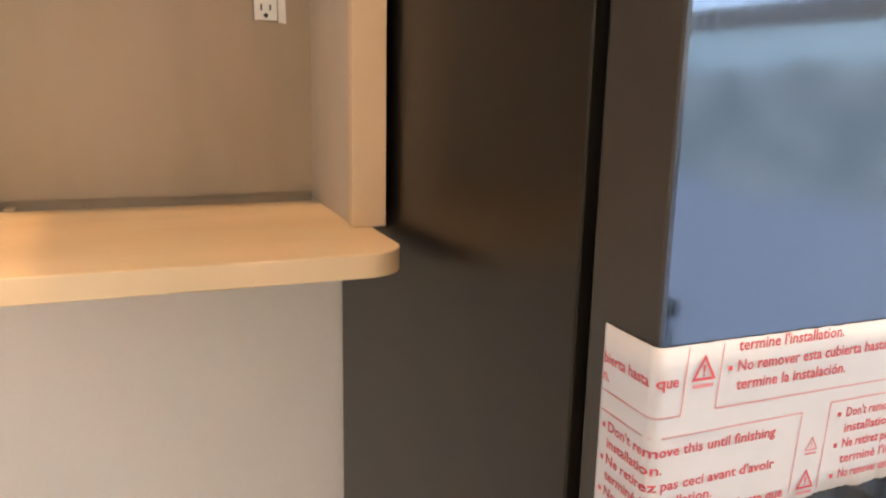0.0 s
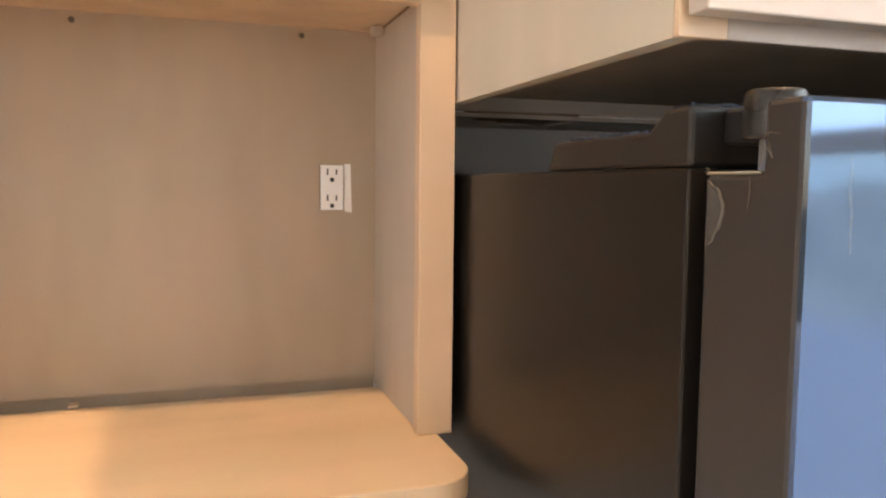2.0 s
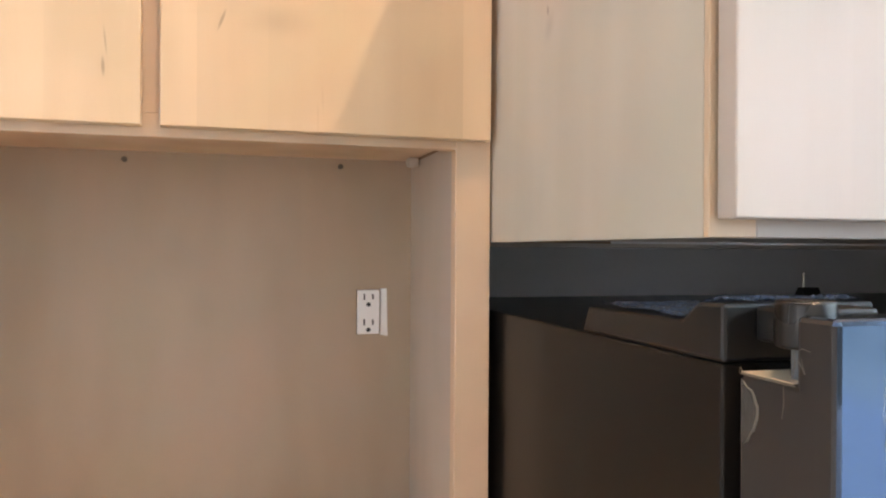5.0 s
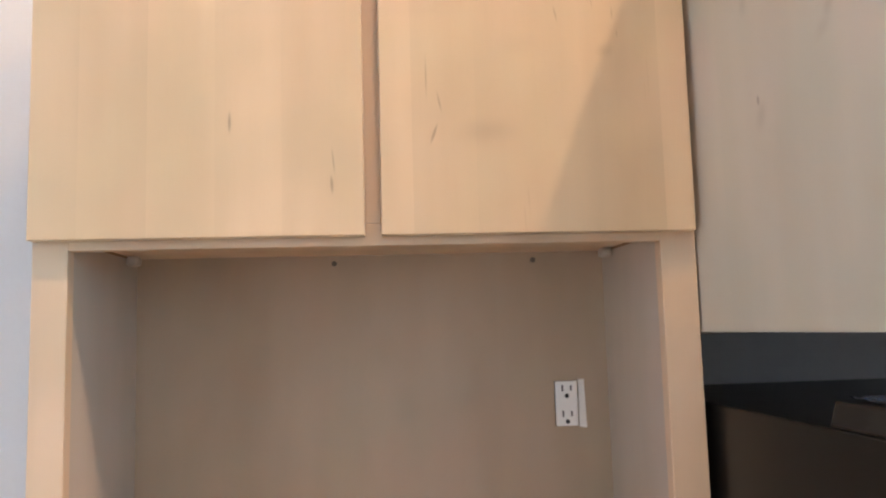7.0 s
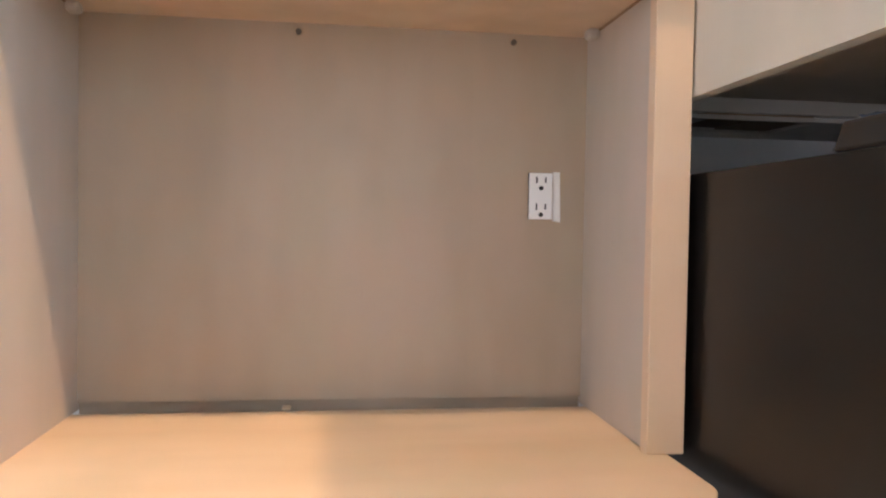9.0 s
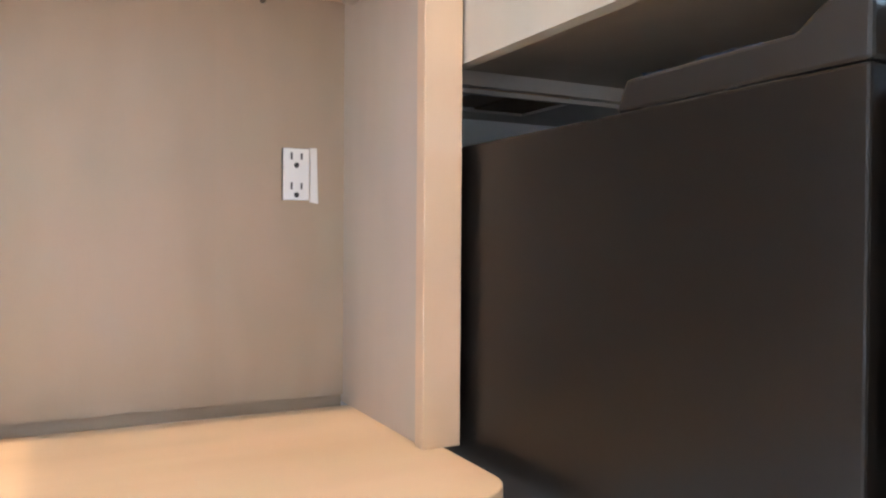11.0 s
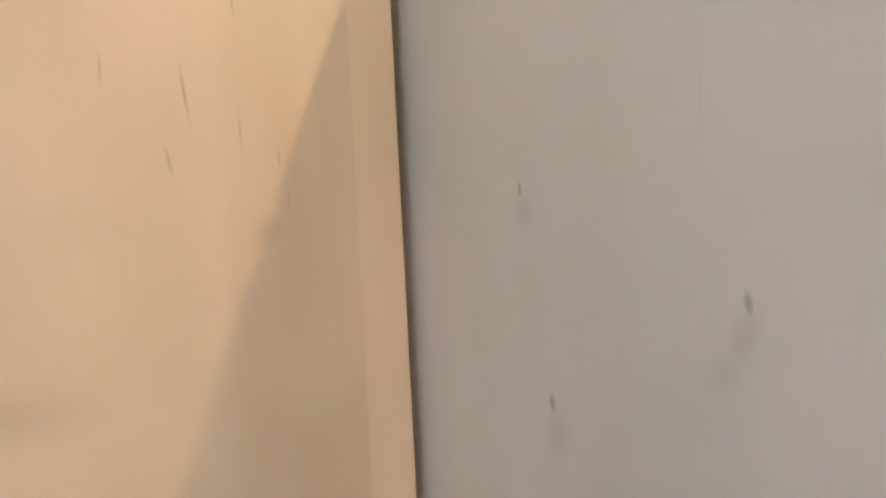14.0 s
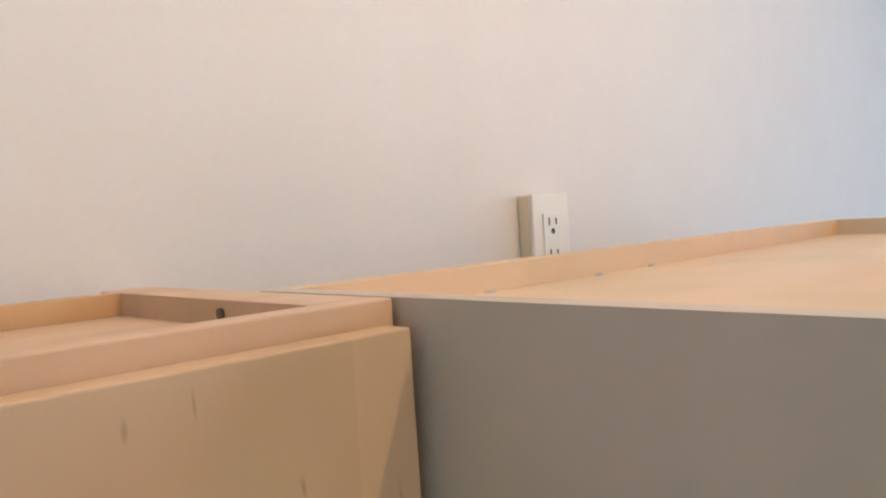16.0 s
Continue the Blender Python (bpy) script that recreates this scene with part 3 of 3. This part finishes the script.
def on_film(s, z, lift=0.0):
    """A place on the film: s runs round the door's edge from the film's free end, along the side and then the front."""
    out = 0.0012 + lift
    r = 0.006
    bend = EDGE_Y - r
    arc = r * math.pi / 2
    if s < bend:
        return Vector((0.020 - out, -0.479 - s, z))
    if s < bend + arc:
        a = (s - bend) / r
        return Vector((0.026 - (r + out) * math.cos(a), -0.532 - (r + out) * math.sin(a), z))
    return Vector((0.026 + s - bend - arc, -0.538 - out, z))


def film_sheet():
    bm = bmesh.new()
    columns, rows = 120, 8
    length = 0.36
    grid = []
    for lift in (0.0004, 0.0):
        layer = []
        for i in range(columns + 1):
            s = length * i / columns
            low = 1.300 + 0.0025 * noise.noise((s * 60, 0.3, 0)) + 0.0012 * noise.noise((s * 260, 1.3, 0)) - 0.028 * max(0.0, 1 - s / 0.22)
            high = FILM_TOP + 0.0006 * noise.noise((s * 90, 5.1, 0))
            col = []
            for j in range(rows + 1):
                z = low + (high - low) * j / rows
                wave = 0.0005 * noise.noise((s * 45, z * 60, 2.0)) if lift else 0.0
                col.append(bm.verts.new(on_film(s, z, lift + max(0.0, wave))))
            layer.append(col)
        grid.append(layer)
    for k, layer in enumerate(grid):
        for i in range(columns):
            for j in range(rows):
                f = (layer[i][j], layer[i + 1][j], layer[i + 1][j + 1], layer[i][j + 1])
                bm.faces.new(f if k == 0 else f[::-1])
    rim = [(i, 0) for i in range(columns)] + [(columns, j) for j in range(rows)] + [(i, rows) for i in range(columns, 0, -1)] + [(0, j) for j in range(rows, 0, -1)]
    for (i, j), (p, q) in zip(rim, rim[1:] + rim[:1]):
        bm.faces.new((grid[0][p][q], grid[0][i][j], grid[1][i][j], grid[1][p][q]))
    return bm


part("sheet", film_sheet(), M_TAPE, film, "thin white plastic sheet", True)


def on_sheet(name, bm, mat):
    """Wraps a flat drawing, s along x and height along y, round the film, and links it."""
    bmesh.ops.subdivide_edges(bm, edges=[e for e in bm.edges if e.calc_length() > 0.008], cuts=3)
    for v in bm.verts:
        v.co = on_film(v.co.x, v.co.y, 0.0011)
    return part(name, bm, mat, film)


def film_words(text, s0, s1, z, size):
    curve = bpy.data.curves.new("letters", "FONT")
    curve.body, curve.size, curve.resolution_u, curve.offset = text, size, 2, 0.00018
    tmp = new("letters", curve)
    bpy.context.view_layer.update()
    me = bpy.data.meshes.new_from_object(tmp.evaluated_get(bpy.context.evaluated_depsgraph_get()))
    bpy.data.objects.remove(tmp)
    bpy.data.curves.remove(curve)
    bm = bmesh.new()
    bm.from_mesh(me)
    bpy.data.meshes.remove(me)
    wide = max(v.co.x for v in bm.verts)
    for v in bm.verts:
        v.co = Vector((s0 + v.co.x * (s1 - s0) / wide, z + v.co.y, 0))
    on_sheet("printed_line", bm, M_RED)


def film_line(s0, z0, s1, z1, width=0.0010, mat=None):
    bm = bmesh.new()
    d = Vector((s1 - s0, z1 - z0, 0)).normalized() * width / 2
    n = Vector((-d.y, d.x, 0))
    a, b = Vector((s0, z0, 0)), Vector((s1, z1, 0))
    bm.faces.new([bm.verts.new(p) for p in (a - n, b - n, b + n, a + n)])
    bmesh.ops.subdivide_edges(bm, edges=bm.edges[:], cuts=5)
    on_sheet("printed_rule", bm, mat or M_PINK)


def film_triangle(s, z, size, mat):
    """A warning triangle, outlined, with a mark inside and a bar below."""
    h = size * 0.9
    outer = [(s - size / 2, z), (s + size / 2, z), (s, z + h)]
    inner = [(s - size * 0.33, z + h * 0.11), (s + size * 0.33, z + h * 0.11), (s, z + h * 0.78)]
    bm = bmesh.new()
    o = [bm.verts.new((x, y, 0)) for x, y in outer]
    i = [bm.verts.new((x, y, 0)) for x, y in inner]
    for k in range(3):
        bm.faces.new((o[k], o[(k + 1) % 3], i[(k + 1) % 3], i[k]))
    bm.faces.new([bm.verts.new((s + x, z + y, 0)) for x, y in ((-size * 0.035, h * 0.3), (size * 0.035, h * 0.3), (size * 0.045, h * 0.6), (-size * 0.045, h * 0.6))])
    bm.faces.new([bm.verts.new((s + x, z + y, 0)) for x, y in ((-size * 0.04, h * 0.17), (size * 0.04, h * 0.17), (size * 0.04, h * 0.24), (-size * 0.04, h * 0.24))])
    on_sheet("warning_triangle", bm, mat)
    bar = bmesh.new()
    bar.faces.new([bar.verts.new((s + x * size, z - size * 0.12 + y * size, 0)) for x, y in ((-0.42, -0.13), (0.42, -0.13), (0.42, 0.0), (-0.42, 0.0))])
    on_sheet("printed_bar", bar, M_PINK)


def bullet(s, z):
    bm = bmesh.new()
    bm.faces.new([bm.verts.new((s + x, z + y, 0)) for x, y in ((0, 0.001), (0.0036, 0.001), (0.0036, 0.0046), (0, 0.0046))])
    on_sheet("bullet", bm, M_RED)


# upper block
for text, s0, s1, z in (("termine l'installation.", 0.123, 0.222, 1.4265), ("No remover esta cubierta hasta que", 0.123, 0.288, 1.4115), ("termine la instalación.", 0.124, 0.228, 1.3975),
                        ("bierta hasta que", 0.002, 0.074, 1.4065), ("n.", 0.002, 0.010, 1.393)):
    film_words(text, s0, s1, z, 0.0118)
bullet(0.1155, 1.4115)
film_line(0.002, 1.385, 0.0775, 1.385)
film_line(0.0775, 1.385, 0.0805, 1.4335)
film_line(0.107, 1.386, 0.300, 1.386)
film_line(0.107, 1.386, 0.110, 1.4335)
film_triangle(0.0945, 1.4085, 0.021, M_RED)
# lower blocks
LINES = ("Don't remove this until finishing", "installation.", "Ne retirez pas ceci avant d'avoir", "terminé l'installation.", "No remover esta cubierta hasta que")
for k, (text, s1) in enumerate(zip(LINES, (0.166, 0.066, 0.168, 0.112, 0.180))):
    film_words(text, 0.012, s1, 1.3560 - 0.0128 * k, 0.0108)
    film_words(text, 0.235, 0.235 + s1 - 0.012, 1.3605 - 0.0128 * k, 0.0108) if s1 < 0.15 else film_words(text, 0.235, 0.354, 1.3605 - 0.0128 * k, 0.0108)
for k in (0, 2, 4):
    bullet(0.0055, 1.3560 - 0.0128 * k)
    bullet(0.2265, 1.3605 - 0.0128 * k)
film_line(0.002, 1.3695, 0.190, 1.3705)
film_line(0.190, 1.3705, 0.186, 1.305)
film_line(0.218, 1.3745, 0.358, 1.3745)
film_line(0.218, 1.3745, 0.214, 1.305)
film_triangle(0.2035, 1.338, 0.013, M_PINK)
film_triangle(0.2015, 1.307, 0.018, M_RED)

# ---- loose clear wrap on the hinge cover, peeled film on the door ----
wrap_m, wnt, wb = material("clear_wrap_sheet", 0.05)
wb.inputs["Base Color"].default_value = (0.26, 0.32, 0.43, 1)
wb.inputs["Alpha"].default_value = 0.62
wb.inputs["Specular IOR Level"].default_value = 1.0


def crumpled(x0, x1, y0, y1, z_of, nx=64, ny=84, rough=0.0038, seed=0.0):
    bm = bmesh.new()
    rows = []
    for i in range(nx + 1):
        row = []
        for j in range(ny + 1):
            x, y = x0 + (x1 - x0) * i / nx, y0 + (y1 - y0) * j / ny
            fold = 2.4 * max(0.0, 0.28 - abs(noise.noise((x * 60 + 14 * y + seed, y * 26, 1.0)))) + 1.2 * max(0.0, 0.22 - abs(noise.noise((x * 150, y * 70 + seed, 3.0))))
            x += 0.003 * noise.noise((x * 50, y * 50, 7.0 + seed))
            row.append(bm.verts.new((x, y, z_of(y) + rough * fold)))
        rows.append(row)
    for i in range(nx):
        for j in range(ny):
            bm.faces.new((rows[i][j], rows[i + 1][j], rows[i + 1][j + 1], rows[i][j + 1]))
    bmesh.ops.solidify(bm, geom=bm.faces[:], thickness=0.0003)
    return bm


def cover_top(y):
    if y > -0.394:
        return 1.7645
    if y > -0.413:
        return 1.7645 + 0.0145 * (-0.394 - y) / 0.019
    return 1.7795


wrap = part("plastic_wrap", crumpled(0.024, 0.138, -0.432, -0.250, cover_top), wrap_m)
tagged(wrap, "crumpled clear plastic wrap lying on the hinge cover", "plastic wrap")


def ribbon(points, width, name, mat, parent, label):
    """A thin strip along points on the door's side."""
    bm = bmesh.new()
    rows = []
    for k, (y, z) in enumerate(points):
        w = width * math.sin(math.pi * (k + 0.4) / len(points))
        rows.append([bm.verts.new(p) for p in ((0.0192, y - w / 2, z), (0.0186, y + w / 2, z), (0.0194, y + w / 2, z), (0.0199, y - w / 2, z))])
    for a, b in zip(rows, rows[1:]):
        for k in range(4):
            bm.faces.new((a[k], a[(k + 1) % 4], b[(k + 1) % 4], b[k]))
    return part(name, bm, mat, parent, label)


peel_m = plain("peeled_film", (0.15, 0.135, 0.11), 0.3, relief=0.0)
haze_m, hz_nt, hz_b = material("clear_film_sheet", 0.18)
hz_b.inputs["Base Color"].default_value = (0.30, 0.28, 0.25, 1)
hz_b.inputs["Alpha"].default_value = 0.1
arc = [(-0.459 - 0.0145 * math.sin(math.pi * (k / 16) ** 0.8), 1.7295 - 0.043 * k / 16 - 0.0015 * math.sin(k * 1.9)) for k in range(17)]
ribbon(arc, 0.0017, "peeled_film", peel_m, fr, "curl of peeled clear film")
inner = [(-0.4575 - 0.0075 * math.sin(math.pi * (k / 16) ** 0.8), 1.728 - 0.040 * k / 16) for k in range(17)]
ribbon(inner, 0.0125, "peeled_film", haze_m, fr, "hazy peeled clear film")

def strand(points, radius=0.0005):
    """A thin crooked edge of film through the given places."""
    bm = bmesh.new()
    rings = []
    for k, p in enumerate(points):
        p = Vector(p)
        d = (Vector(points[min(k + 1, len(points) - 1)]) - Vector(points[max(k - 1, 0)])).normalized()
        side = d.orthogonal().normalized()
        up = d.cross(side)
        r = radius * (0.5 if k in (0, len(points) - 1) else 1.0)
        rings.append([bm.verts.new(p + r * (side * math.cos(a) + up * math.sin(a))) for a in (0.0, 1.571, 3.142, 4.712)])
    for a, b in zip(rings, rings[1:]):
        for k in range(4):
            bm.faces.new((a[k], a[(k + 1) % 4], b[(k + 1) % 4], b[k]))
    return bm


# film left on the cut-down ledge under the hinge, and its torn edges
haze_edge = plain("hazy_film_edge", (0.07, 0.065, 0.06), 0.3, relief=0.0)
part("film_edge", strand([(0.0168, -0.2315, 1.742), (0.0146, -0.234, 1.7365), (0.0142, -0.27, 1.7375), (0.0145, -0.31, 1.7365), (0.0142, -0.345, 1.738), (0.0168, -0.349, 1.741), (0.0144, -0.353, 1.7375), (0.0146, -0.40, 1.7372)], 0.00028), haze_edge, fr, "hazy loose film edge along the case top")
part("ledge_film", box(0.0210, 0.118, -0.503, -0.455, 1.7343, 1.7349), plain("cream_film", (0.62, 0.53, 0.40), 0.25, relief=0.1), fr, "cream film on the door's ledge")
part("film_edge", rod(0.0205, -0.4805, 1.7335, 0.0006, 0.050, "y", 8), peel_m, fr, "pale loose film edge")


part("film_edge", strand([(0.0195, -0.5035, 1.737), (0.019, -0.507, 1.748), (0.019, -0.5055, 1.753), (0.0185, -0.513, 1.757), (0.019, -0.520, 1.7555)], 0.0004), peel_m, fr)
part("film_edge", strand([(0.0195, -0.5055, 1.753), (0.0187, -0.511, 1.748), (0.0190, -0.515, 1.742), (0.0188, -0.512, 1.751)], 0.0004), peel_m, fr)
part("film_edge", strand([(0.0194, -0.4965, 1.732), (0.0190, -0.4975, 1.722), (0.0192, -0.4955, 1.712)], 0.0004), peel_m, fr)
part("film_edge", strand([(0.0194, -0.460, 1.735), (0.0186, -0.4575, 1.738), (0.0190, -0.4555, 1.734)], 0.0005), peel_m, fr)


def wrinkle(x, z, length, width, lean):
    """A raised upright wrinkle of the clear film on the door's front."""
    bm = bmesh.new()
    n, rows = 14, []
    for k in range(n + 1):
        f = k / n
        w = width * math.sin(math.pi * (f * 0.96 + 0.02)) * (0.7 + 0.5 * noise.noise((x * 90, f * 5, 2.0)))
        cx, cz = x + lean * length * f + 0.0016 * noise.noise((f * 4, x * 70, 5.0)), z - length * f
        rows.append([bm.verts.new(q) for q in ((cx - w / 2, -0.5383, cz), (cx, -0.5383 - 0.5 * abs(w), cz), (cx + w / 2, -0.5383, cz))])
    for a, b in zip(rows, rows[1:]):
        for k in range(2):
            bm.faces.new((a[k], a[k + 1], b[k + 1], b[k]))
    return bm


wrin_m, wr_nt, wr_b = material("film_wrinkle", 0.12)
wr_b.inputs["Base Color"].default_value = (0.55, 0.60, 0.66, 1)
wr_b.inputs["Alpha"].default_value = 0.16
for x, z, length, width, lean in ((0.075, 1.772, 0.05, 0.005, 0.15), (0.100, 1.768, 0.04, 0.007, -0.1), (0.052, 1.745, 0.06, 0.003, 0.05), (0.135, 1.74, 0.05, 0.006, 0.25),
                                  (0.17, 1.765, 0.05, 0.006, -0.1), (0.21, 1.74, 0.08, 0.005, 0.08)):
    part("film_wrinkle", wrinkle(x, z, length, width, lean), wrin_m, fr, "wrinkle in clear film")

# ---- small things over the refrigerator ----
clip = thing("binder_clip", "small black binder clip with a bright wire handle", "clip", (0.585, 0.13, 1.738))
part("jaw", prism([(0.115, 1.7385), (0.145, 1.7385), (0.133, 1.757), (0.127, 1.757)], "x", 0.568, 0.602), M_SLOT, clip)
part("wire_handle", rod(0.577, 0.131, 1.768, 0.0011, 0.024, "z", 8), M_WIRE, clip)
part("wire_handle", rod(0.561, 0.125, 1.742, 0.0011, 0.020, "x", 8), M_WIRE, clip)
SLOT_X0, SLOT_X1, SLOT_Y0, SLOT_Y1 = 0.085, 0.236, 0.128, 0.243
soffit = joined(box(0.0, SLOT_X0, 0.1205, 0.304, 1.818, 1.8235), box(SLOT_X1, 0.944, 0.1205, 0.304, 1.818, 1.8235),
                box(SLOT_X0, SLOT_X1, 0.1205, SLOT_Y0, 1.818, 1.8235), box(SLOT_X0, SLOT_X1, SLOT_Y1, 0.304, 1.818, 1.8235))
structure("soffit", soffit, M_SLAB, "pale board closing the gap behind the cabinet, with a slot")
structure("slot_lining", joined(box(SLOT_X0, 0.155, SLOT_Y0, SLOT_Y1, 1.8238, 1.832), box(0.1553, SLOT_X1, SLOT_Y0, SLOT_Y1, 1.8215, 1.830)), M_BROWN, "raw brown wood seen in the slot")


# ---- metal stools in the room, seen in the refrigerator's front ----
M_IRON = plain("dark_iron", (0.03, 0.03, 0.032), 0.4, 0.6, relief=0.0)
M_SEAT = plain("dark_seat", (0.05, 0.045, 0.042), 0.55, relief=0.05)


def tube(points, radius, segments=8):
    """A round bar along points."""
    bm = bmesh.new()
    rings = []
    for k, p in enumerate(points):
        a, b = Vector(points[max(0, k - 1)]), Vector(points[min(len(points) - 1, k + 1)])
        turn = (b - a).to_track_quat("Z", "Y").to_matrix()
        rings.append([bm.verts.new(Vector(p) + turn @ Vector((radius * math.cos(t), radius * math.sin(t), 0))) for t in (2 * math.pi * q / segments for q in range(segments))])
    for a, b in zip(rings, rings[1:]):
        for q in range(segments):
            bm.faces.new((a[q], a[(q + 1) % segments], b[(q + 1) % segments], b[q]))
    bm.faces.new(rings[0][::-1])
    bm.faces.new(rings[-1])
    return bm


def stool(x, y, turn):
    """A counter stool with a round seat, four splayed legs, a foot ring and a hoop back."""
    st = thing("counter_stool", "dark iron counter stool with a hoop back on the wood floor", "stool", (0, 0, 0), "counter stools")
    part("seat", rod(0, 0, 0.74, 0.18, 0.035, bevel=0.01, segments=32), M_SEAT, st)
    for q in range(4):
        a = math.pi / 4 + q * math.pi / 2
        c, d = math.cos(a), math.sin(a)
        part("leg", tube([(0.13 * c, 0.13 * d, 0.722), (0.23 * c, 0.23 * d, 0.0)], 0.011), M_IRON, st)
    part("foot_ring", tube([(0.195 * math.cos(t), 0.195 * math.sin(t), 0.25) for t in (2 * math.pi * q / 24 for q in range(25))], 0.008), M_IRON, st)
    hoop = [(-0.16 * math.cos(math.pi * q / 16), 0.13 + 0.05 * math.sin(math.pi * q / 16), 0.74 + 0.38 * math.sin(math.pi * q / 16) ** 0.6) for q in range(17)]
    part("back_hoop", tube(hoop, 0.010), M_IRON, st)
    st.matrix_world = pose(x, y, 0, 0, 0, turn)
    return st


first_stool = stool(2.02, -1.72, 30)
copy_thing(first_stool, pose(1.55, -2.62, 0, 0, 0, 80))
